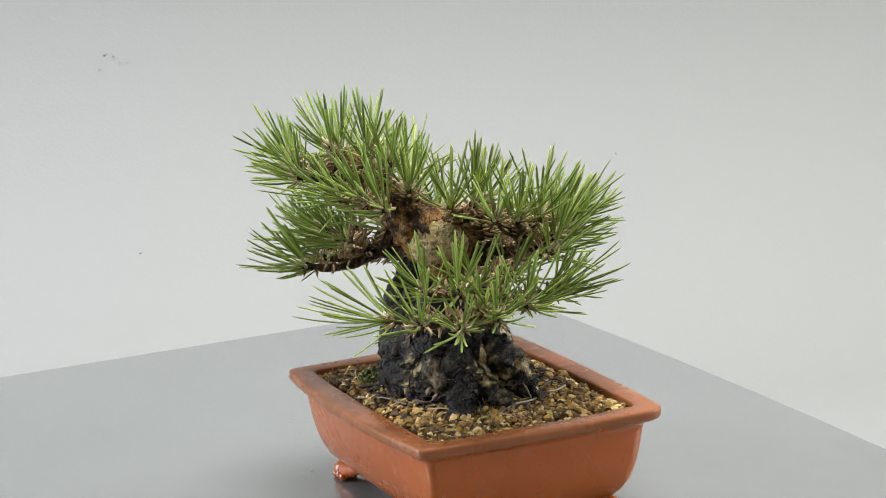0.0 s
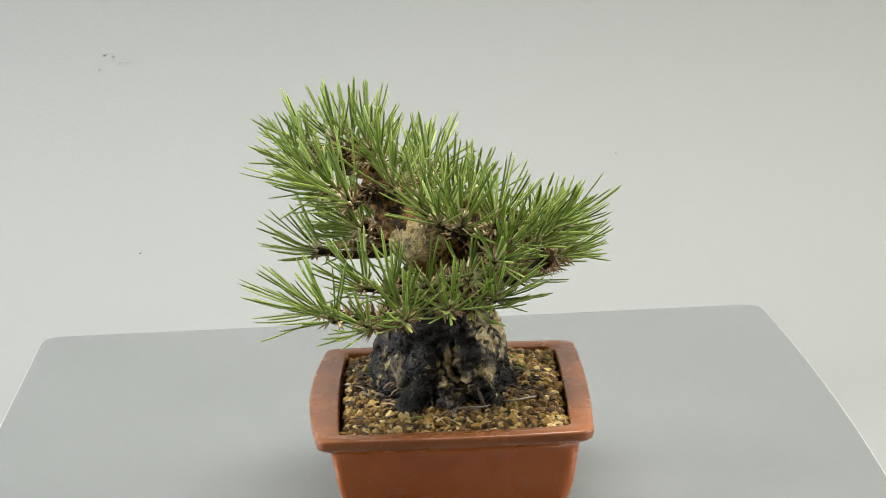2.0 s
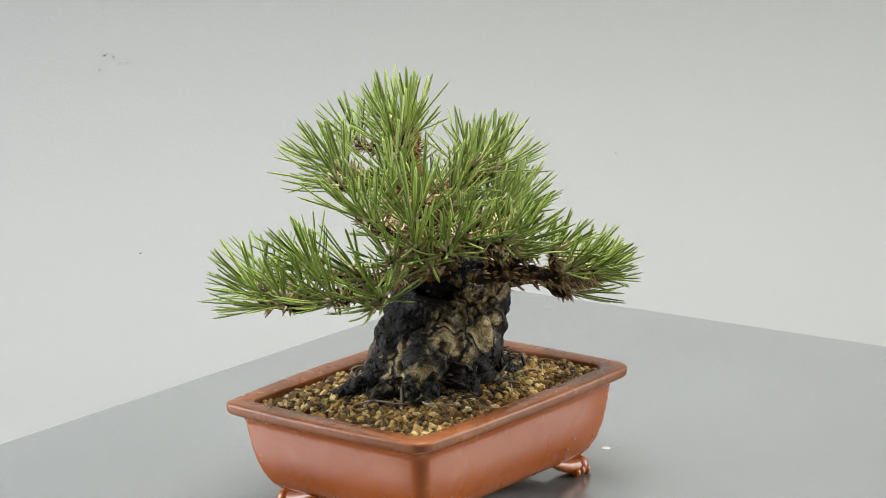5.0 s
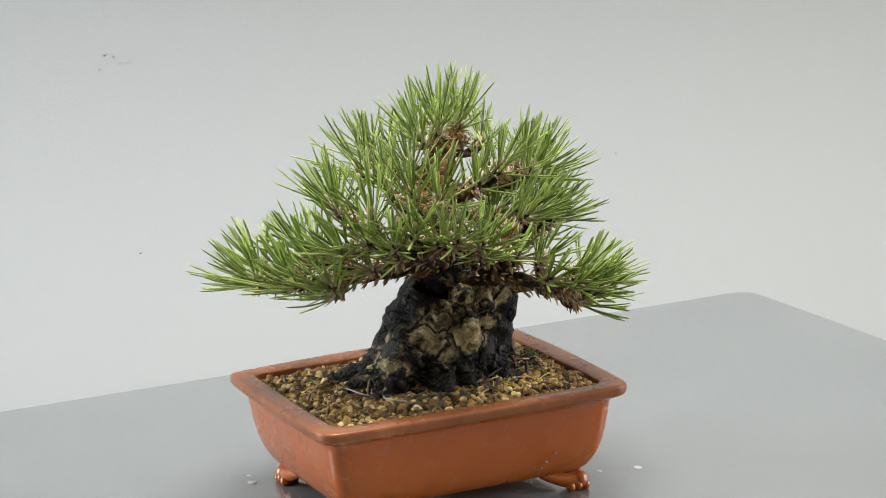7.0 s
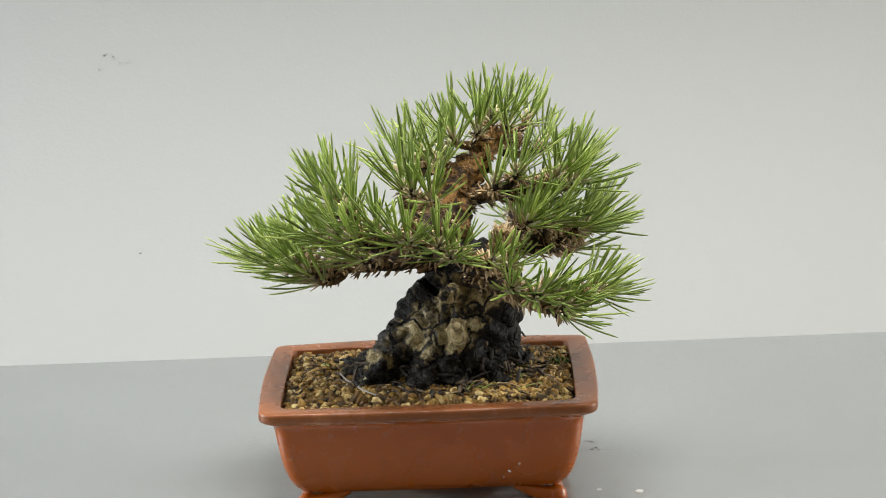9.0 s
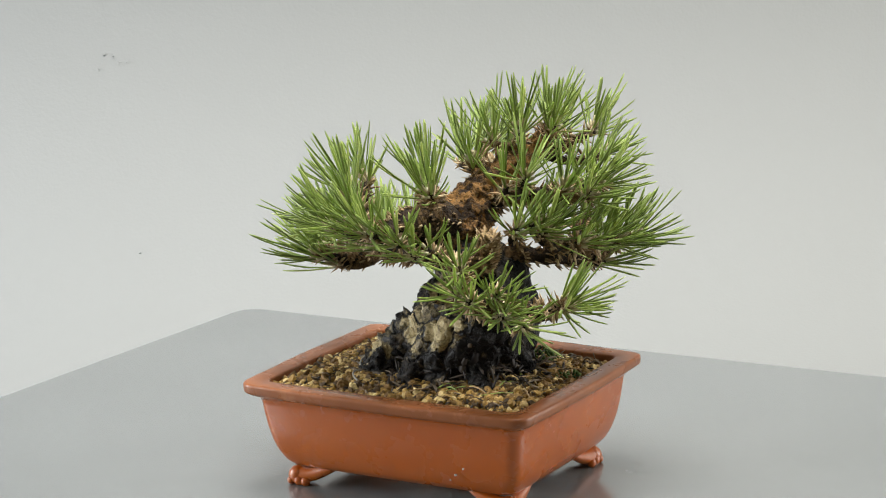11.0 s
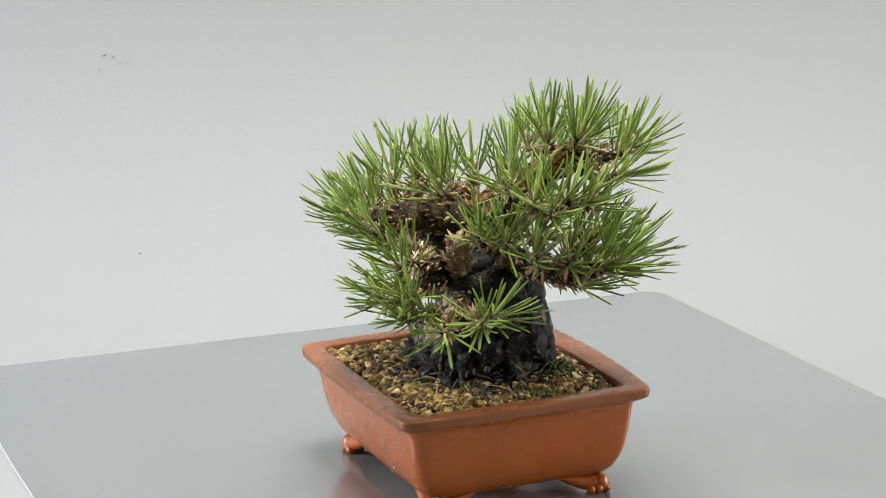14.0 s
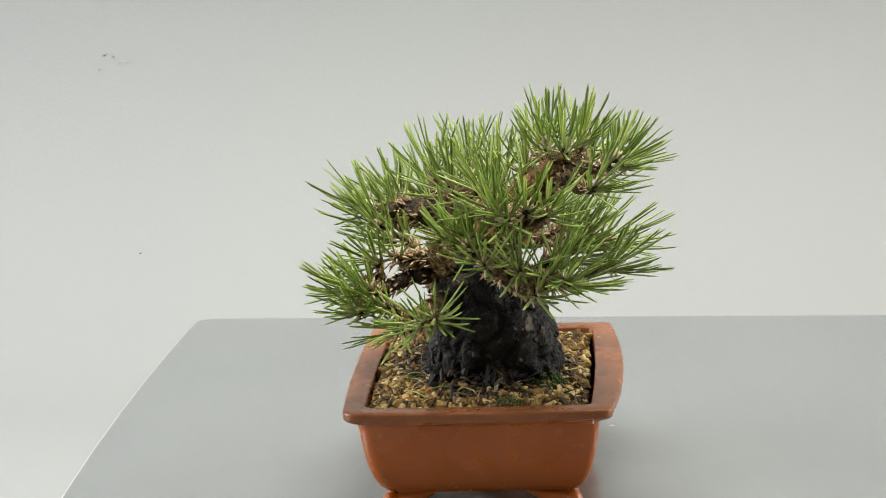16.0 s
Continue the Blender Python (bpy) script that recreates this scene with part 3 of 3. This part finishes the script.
def trunk(tree):
    rows = [(-11, -10, 40, 34), (-11, -9, 47, 31), (-12, -7, 56, 28.5), (-12, -3, 66, 27.5), (-11, 2, 77, 25.5), (-9, 4, 86, 22.5), (-8, 3, 90, 19), (-7, -2, 94, 14), (-8, -7, 99, 12.5), (-10, -9, 104, 11)]
    path = smooth_path([(V(x, y, z), r * MM) for x, y, z, r in rows], 15)
    push = bark_push(2.9 * MM)

    def shape(q, nrm, along, around):
        low = max(0.0, 1 - along * 2.8)
        flare = low * (2.2 * MM * math.sin(around * 5 + 0.8) + 5 * MM * noise.noise(q * 75) + 2.5 * MM * noise.noise(q * 210))
        return push(q, nrm, along, around) + flare + 3.2 * MM * noise.noise(q * 45)
    bm = bmesh.new()
    tube(bm, path, 150, shape)
    spots = [(v.co.copy(), v.co - V(-12, -7, 0)) for v in bm.verts if 0.044 < v.co.z < 0.094]
    stem = part("trunk", bm, BARK, tree, "gnarled trunk with dark flaky bark and tan patches")
    limb("upper_trunk", [(-7, -7, 96, 12), (-9, -9, 103, 12.5), (-16, -9, 112, 13), (-25, -5, 121, 10.5), (-32, 2, 130, 7.5), (-38, 10, 138, 5), (-43, 18, 146, 3)], tree, RUST, "rough rusty brown upper trunk", 40, 2.3, 12)
    fb = bmesh.new()
    for _ in range(240):
        p, out = RND.choice(spots)
        if p.z > 0.044 + 0.026 * RND.random() ** 1.6:
            continue
        out.z = 0
        out.normalize()
        side = Vector((-out.y, out.x, 0)) * RND.uniform(-0.7, 0.7)
        w = (Vector((0, 0, -1)) + side + out * RND.uniform(-0.05, 0.35)).normalized()
        blade(fb, p + out * 0.3 * MM, w, out, RND.uniform(2, 6) * MM, RND.uniform(0.8, 1.9) * MM, RND.uniform(-0.5, 0.6), 3)
    part("bark_flake", fb, LITTER, stem, "loose dark and grey bark flakes")


def roots(tree):
    for a, reach, r in ((35, 36, 4), (100, 35, 4), (160, 36, 4.5), (215, 37, 5), (255, 44, 7.5), (272, 47, 6), (300, 38, 5), (340, 36, 4)):
        c, s = math.cos(radians(a)), math.sin(radians(a)) * 1.1
        w = RND.uniform(-6, 6)
        rows = [(-9 + 20 * c, -7 + 20 * s, 57, r * 1.2), (-9 + 27 * c - w * s * 0.4, -7 + 27 * s + w * c * 0.4, 51, r), (-9 + (reach - 4) * c - w * s, -7 + (reach - 4) * s + w * c, 46.5, r * 0.7), (-9 + (reach + 3) * c - w * s, -7 + (reach + 3) * s, 43, r * 0.4)]
        limb("root", rows, tree, BARK, sides=18, rough=2.4, steps=9)
    limb("root", [(-2, -24, 68, 9), (3, -31, 61, 8.5), (6, -37, 55, 7), (8, -42, 48, 6), (10, -47, 43, 3)], tree, BARK, "knobbly pale surface root", sides=24, rough=2.8, steps=10)


def wound(tree):
    """A broad healed cut: a flattened, cracked boss facing away from the crown."""
    bm = bmesh.new()
    face = Vector((-0.42, -0.86, 0.30)).normalized()
    turn = face.to_track_quat("Z", "Y").to_matrix().to_4x4()
    for v in bmesh.ops.create_icosphere(bm, subdivisions=5, radius=1.0)["verts"]:
        n = v.co.copy()
        d, _ = noise.voronoi(n * 2.6)
        crack = max(0.0, 1 - (d[1] - d[0]) * 5)
        k = 1 + 0.13 * noise.noise(n * 1.7) + 0.09 * noise.noise(n * 6) + 0.05 * noise.noise(n * 15) - 0.10 * crack
        q = Vector((n.x * 12.5 * k, n.y * 9.5 * k, n.z * 9.5 * k))
        if q.z > 5.5:
            q.z = 5.5 + (q.z - 5.5) * 0.35
        v.co = V(-18, -17, 112.5) + turn.to_3x3() @ (q * MM)
    part("branch_scar", bm, CUT, tree, "large pale pruning wound")


def pine():
    tree = thing("bonsai_pine", TREE_BASE, "small gnarled pine bonsai with bright green needle tufts", "bonsai tree")
    trunk(tree)
    roots(tree)
    # pruned stub with a pale cut face
    wound(tree)
    limb("branch_scar", [(2, -3, 84, 5), (11, -6, 87, 4.2), (15, -7, 88, 3.4), (17, -7.5, 88, 1.5)], tree, BARK, "round pruned branch stub", 20, 1.6)
    # apex
    limb("branch", [(-38, 10, 137, 4.5), (-45, 16, 142, 3.6), (-54, 26, 141, 3)], tree)
    for p, lean in (((-45, 20, 148), (0.15, 0.1, 0.7)), ((-51, 14, 149), (-0.2, -0.2, 0.5)), ((-64, 29, 145), (-0.3, -0.2, 0.1)), ((-67, 11, 141), (-0.3, -0.1, 0.0)), ((-56, 36, 136), (-0.2, 0.0, -0.2)), ((-33, -2, 144), (0.1, -0.6, 0.3)), ((-38, 8, 147), (0.5, -0.2, 0.5))):
        tuft(p, tree, lean, root=(-44, 14, 140), size=24)
    limb("branch", [(-32, 2, 130, 5), (-42, -8, 131, 3.8), (-50, -16, 132, 3)], tree)
    for p, lean in (((-51, -18, 135), (-0.4, 0.1, 0)), ((-45, -25, 131), (-0.3, 0, 0)), ((-57, -9, 134), (-0.5, 0.1, -0.1))):
        tuft(p, tree, lean, root=(-44, -11, 131), size=28)
    # high back branch
    limb("branch", [(-24, 0, 121, 6.5), (-27, 20, 124, 5), (-29, 38, 125, 3.8)], tree)
    for p, lean in (((-30, 45, 129), (0.1, 0.0, 0.3)), ((-38, 46, 128), (-0.3, 0, 0)), ((-22, 48, 126), (0.2, 0.1, 0)), ((-13, 24, 133), (0.3, 0.0, 0.5)), ((-17, 40, 129), (0.3, 0, 0.5))):
        tuft(p, tree, lean, root=(-26, 30, 125) if p[1] > 30 else (-22, 14, 124))
    tuft((-14, 14, 127), tree, (0.5, 0.0, 0.3), root=(-24, 8, 122), size=20, count=16)
    # crest tufts over the wound
    limb("branch", [(-20, -8, 116, 6), (-12, -18, 122, 4.5), (-6, -24, 124, 3)], tree)
    for p, lean in (((-16, -25, 128), (-0.1, -0.2, 0.4)), ((-28, -10, 134), (0.15, -0.25, 0.7)), ((-4, -20, 127), (0.3, 0, 0.6)), ((4, -12, 126), (0.5, 0.2, 0.5))):
        tuft(p, tree, lean, root=(-9, -20, 123) if p[0] > -20 else (-26, -5, 122), size=25)
    # heavy side branch and its upper pad
    limb("branch", [(-3, -8, 100, 8), (8, -22, 107, 6.5), (11, -36, 112, 5), (6, -46, 116, 3.2)], tree, sides=16)
    for p, lean in (((-9, -53, 127), (-0.2, 0, 0.8)), ((0, -55, 126), (0, 0.1, 0.6)), ((14, -46, 124), (-0.1, 0.2, 0.7)), ((18, -50, 116), (0, 0, 0.2)), ((13, -58, 112), (0, 0, 0.1))):
        tuft(p, tree, lean, root=(9, -43, 115))
    limb("branch", [(-12, -8, 110, 8), (3, -11, 117, 7.5), (16, -14, 118, 6.5), (27, -19, 116, 4.5), (33, -14, 119, 3)], tree, None, "thick knobbly brown branch", 18, 2.0)
    limb("branch", [(4, 10, 96, 3.4), (7, 15, 102, 3.8), (8, 17, 108, 3.8), (8, 18, 114, 3.2)], tree, SCALY, "upright stub ringed with old bud scales", 14, 2.6)
    for p, lean in (((31, -25, 115), (0, 0, 0)), ((29, -43, 115), (0.1, -0.1, 0.2)), ((28, -34, 119), (0, 0, 0.4)), ((36, -9, 113), (0.3, 0.1, 0.3)), ((40, -21, 117), (0.5, 0, 0.15)), ((30, -5, 107), (0.2, 0.1, 0))):
        tuft(p, tree, lean, root=(25, -24, 113), size=24)
    # low front pad
    limb("branch", [(-6, -12, 100, 7), (-8, -32, 98, 5.5), (-14, -54, 95, 4.2), (-28, -70, 93, 3)], tree, sides=16)
    for p, lean in (((-52, -72, 94), (-0.1, 0.2, 0.45)), ((-38, -80, 92), (-0.2, 0.1, 0.2)), ((-57, -55, 93), (-0.6, 1.2, 0.05)), ((-24, -83, 95), (0.1, 0.2, 0.45)), ((-24, -70, 96), (0, 0, 0.6))):
        tuft(p, tree, lean, root=(-24, -64, 93), up=0.3, size=31 if p[0] < -55 else 23 if p[0] < -30 else 26)
    for p, lean in (((-6, -73, 96), (0, 0.1, 0.4)), ((12, -64, 98), (0.1, 0.1, 0.3)), ((4, -60, 93), (0.2, 0, 0.3))):
        tuft(p, tree, lean, root=(-12, -50, 95), up=0.2, size=26)
    for p, lean in (((2, -42, 101), (0.2, 0, 0.4)), ((-15, -47, 100), (-0.3, 0, 0.4)), ((12, -34, 106), (0.3, 0, 0.3)), ((-40, -50, 101), (-0.4, 0.1, 0.6)), ((-29, -58, 100), (-0.1, 0, 0.8))):
        tuft(p, tree, lean, root=(-9, -34, 98), size=25)
    # low branch over the pale side of the trunk
    limb("branch", [(4, 2, 92, 6), (20, 10, 95, 4.6), (33, 22, 92, 3.8), (40, 32, 89, 2.6)], tree)
    for p, lean in (((39, 20, 95), (0.4, -0.1, 0.4)), ((45, 30, 94), (0.4, 0, 0.15)), ((40, 41, 88), (0, 0, 0.05)), ((36, 36, 95), (0, 0.2, 0.3)), ((34, 19, 103), (0.1, 0, 0.6))):
        tuft(p, tree, lean, root=(33, 23, 90), size=20)
    limb("branch", [(4, 4, 98, 4.5), (16, 8, 102, 3.6), (26, 12, 102, 2.6)], tree)
    for p, lean in (((27, 12, 104), (0.1, 0.2, 0.5)), ((23, -1, 107), (0.2, -0.1, 0.4))):
        tuft(p, tree, lean, root=(16, 8, 102), size=17, count=14)
    limb("branch", [(0, 8, 88, 5), (12, 28, 87, 4), (17, 42, 85, 2.8)], tree)
    for p, lean in (((24, 41, 81), (0, 0, -0.1)), ((13, 55, 87), (0, 0, -0.1)), ((8, 53, 88), (-0.6, 0.3, 0.15)), ((29, 34, 88), (0, 0, 0))):
        tuft(p, tree, lean, root=(16, 38, 83), size=22, count=26)
    # back branch
    limb("branch", [(-8, 0, 100, 6), (-16, 22, 100, 4.8), (-24, 40, 98, 3.6), (-33, 46, 96, 2.6)], tree)
    for p, lean in (((-33, 47, 95), (-0.2, 0, 0.15)), ((-27, 52, 106), (0.1, 0.4, 0.3)), ((-38, 53, 104), (-0.2, 0, 0)), ((-13, 49, 108), (0.2, 0.3, 0.2)), ((-46, 42, 98), (-0.9, -0.4, 0.05)), ((-42, 34, 106), (-0.9, -0.4, 0.15)), ((-61, 23, 100), (-0.9, -0.2, 0.1)), ((-23, 25, 111), (0.0, 0.4, 0.4)), ((-6, 36, 112), (0.1, 0.4, 0.3)), ((2, 27, 114), (0.2, 0.4, 0.2)), ((-8, 28, 114), (0.1, 0.5, 0.2)), ((-45, 56, 103), (-0.2, 0.1, 0.1)), ((-47, 34, 111), (-0.6, -0.2, 0.4)), ((-43, 22, 109), (-0.7, -0.6, 0.4))):
        tuft(p, tree, lean, root=(-24, 38, 98) if p[0] < -5 else (-14, 20, 104), size=24 if p[0] > -60 else 26)
    TURNING.append(tree)


# ---- small things on the soil and on the sheet ----
def lying(name, rows, r, material, label, category, group="", sides=6, taper=False):
    """A thin bent rod through rows of (x, y, rise over the soil) in mm."""
    path = smooth_path([(V(x, y, soil_height(x, y) + 0.4 + h), (r * (1 - 0.6 * i / (len(rows) - 1)) if taper else r) * MM) for i, (x, y, h) in enumerate(rows)], 6)
    bm = bmesh.new()
    tube(bm, path, sides)
    ob = single(name, bm, material, path[0][0], label, category, group=group)
    TURNING.append(ob)
    return ob


def soil_clutter():
    lying("wire", [(-45, 8, 0), (-38, -4, 2.2), (-30, -16, 3.2), (-23, -28, 2.2), (-17, -41, 0)], 0.38, WIRE, "thin grey wire arched over the soil", "wire")
    lying("wire", [(-1, -26, 1.2), (8, -40, 1.5), (17, -46, 2.0), (25, -42, 2.2), (30, -34, 0)], 0.42, WIRE, "thin grey wire looped on the soil", "wire")
    lying("wire", [(-12, -57, 0), (-4, -55, 2.0), (6, -51, 2.0), (14, -42, 0)], 0.36, WIRE, "short grey wire by the roots", "wire")
    lying("wire", [(-53, -2, 1), (-46, -14, 1.6), (-35, -30, 0)], 0.32, WIRE, "straight thin grey wire on the soil", "wire")
    rnd = random.Random(31)
    for i in range(46):
        a, d = rnd.uniform(0, 6.28), rnd.uniform(34, 56)
        x, y = -9 + d * math.cos(a) * 0.72, -12 + d * math.sin(a)
        if abs(x - POT_X) > 40 or abs(y - POT_Y) > 56:
            continue
        b, long = rnd.uniform(0, 6.28), rnd.uniform(6, 17)
        x2, y2 = x + long * math.cos(b), y + long * math.sin(b)
        if abs(x2 - POT_X) > 42 or abs(y2 - POT_Y) > 58 or math.hypot(x2 + 9, y2 + 8) < 27:
            continue
        dry = rnd.random() < 0.8
        lying("fallen_needle", [(x, y, rnd.uniform(0.3, 1.2)), ((x + x2) / 2 + rnd.uniform(-1, 1), (y + y2) / 2 + rnd.uniform(-1, 1), rnd.uniform(0.8, 2.2)), (x2, y2, rnd.uniform(0.3, 1.0))], 0.42,
              SCALE if dry else NEEDLE, "dry brown fallen pine needle on the soil" if dry else "green fallen pine needle on the soil", "needle", "fallen needles", 5, True)
    for x, y, n, r in ((-36, 16, 130, 9), (-20, 38, 40, 6)):
        bm = bmesh.new()
        for _ in range(n):
            a, d = rnd.uniform(0, 6.28), r * math.sqrt(rnd.random())
            q = V(x + d * math.cos(a), y + d * math.sin(a), soil_height(x, y) + (6.5 * (1 - d / r) if n > 100 else 1.0) + rnd.uniform(-0.4, 0.8))
            lump(bm, q, rnd.uniform(0.5, 1.1) * MM, rnd, 0.7, 1)
        ob = single("moss", bm, MOSS, V(x, y, soil_height(x, y)), "dark green moss cushion on the soil", "moss", "stuff")
        TURNING.append(ob)
    # fine rootlets and dark litter round the trunk
    bm = bmesh.new()
    for _ in range(520):
        a, d = rnd.uniform(0, 6.28), rnd.uniform(24, 40)
        x, y = -9 + d * math.cos(a) * 0.93, -10 + d * math.sin(a) * 1.12
        p = V(x, y, soil_height(x, y) + rnd.uniform(0, 2.0) + max(0.0, 33 - d) * rnd.uniform(0.2, 1.1))
        w = Vector((rnd.uniform(-1, 1), rnd.uniform(-1, 1), rnd.uniform(-0.25, 0.4))).normalized()
        blade(bm, p, w, Vector((0, 0, -1)), rnd.uniform(3, 10) * MM, rnd.uniform(0.4, 1.1) * MM, rnd.uniform(0, 1.0), 3)
    for _ in range(700):
        x, y = rnd.uniform(POT_X - 42, POT_X + 42), rnd.uniform(POT_Y - 58, POT_Y + 58)
        if math.hypot(x + 12, y + 8) < 30:
            continue
        w = Vector((rnd.uniform(-1, 1), rnd.uniform(-1, 1), rnd.uniform(-0.1, 0.3))).normalized()
        blade(bm, V(x, y, soil_height(x, y) + rnd.uniform(0.4, 1.2)), w, Vector((0, 0, -1)), rnd.uniform(2, 6) * MM, rnd.uniform(0.3, 0.7) * MM, rnd.uniform(0, 0.6), 3)
    ob = single("root_litter", bm, LITTER, V(-9, -10, 46), "dark rootlets and bark flakes round the trunk", "litter", "stuff")
    TURNING.append(ob)


def sheet_clutter():
    rnd = random.Random(8)
    spots = ((19, 72, 2.2, 1), (15, 55, 1.4, 1), (-50, -83, 2.6, 1), (-43, 57, 2.4, 0), (22, 74, 1.6, 0), (-41, 60, 1.4, 0), (-128, 53, 1.1, 0), (-54, 52, 2.2, 0), (-60, -81, 1.3, 1), (-82, 1, 1.6, 0), (-110, -28, 1.2, 0), (43, -27, 2.2, 0), (45, -31, 1.6, 0), (-118, -30, 0.8, 0), (64, 20, 0.9, 0), (-86, -6, 0.9, 0))
    for x, y, r, wet in spots:
        bm = bmesh.new()
        if wet:
            vs = bmesh.ops.create_uvsphere(bm, u_segments=14, v_segments=8, radius=r * MM)["verts"]
            for v in vs:
                v.co = Vector((v.co.x * rnd.uniform(1.0, 1.1), v.co.y * 0.85, max(0.0, v.co.z * 0.2))) + V(x, y, 0)
            ob = single("dried_drop", bm, DROP, V(x, y, 0), "pale round drop on the grey sheet", "drop", group="drops on the sheet")
        else:
            for _ in range(3):
                lump(bm, V(x + rnd.uniform(-r, r) * 1.3, y + rnd.uniform(-r, r) * 1.3, 0.1), r * 0.42 * MM, rnd, 0.3, 1)
            for v in bm.verts:
                v.co.z = max(0.0, v.co.z * 0.35)
            ob = single("grit", bm, SPECK, V(x, y, 0), "dark crumb of soil on the grey sheet", "grit", group="crumbs on the sheet")
        TURNING.append(ob)


turntable()
board()
pot()
soil()
pine()
soil_clutter()
sheet_clutter()


# ---- motion of the turning things ----
def motions():
    turn = [(0.0, 24.47), (0.5, 18.93), (1.0, 12.91), (1.5, 6.71), (2.0, -0.00), (2.5, -7.45), (3.0, -14.54), (3.5, -22.17), (4.0, -28.60),
            (4.5, -34.73), (5.0, -40.87), (5.5, -47.00), (6.0, -53.14), (6.5, -59.27), (7.0, -65.74), (7.5, -73.04), (8.0, -77.33), (8.5, -83.48),
            (9.0, -91.09), (9.5, -98.58), (10.0, -106.08), (10.5, -113.58), (11.0, -121.07), (11.5, -128.57), (12.0, -135.04), (12.5, -140.08), (13.0, -146.36),
            (13.5, -153.10), (14.0, -159.76), (14.5, -166.03), (15.0, -172.06), (15.5, -179.17), (16.0, -184.52)]
    for ob in TURNING:
        start = ob.matrix_world.copy()
        walk(ob, [(t, pose(0, 0, 0, 0, 0, a) @ start) for t, a in turn])


motions()
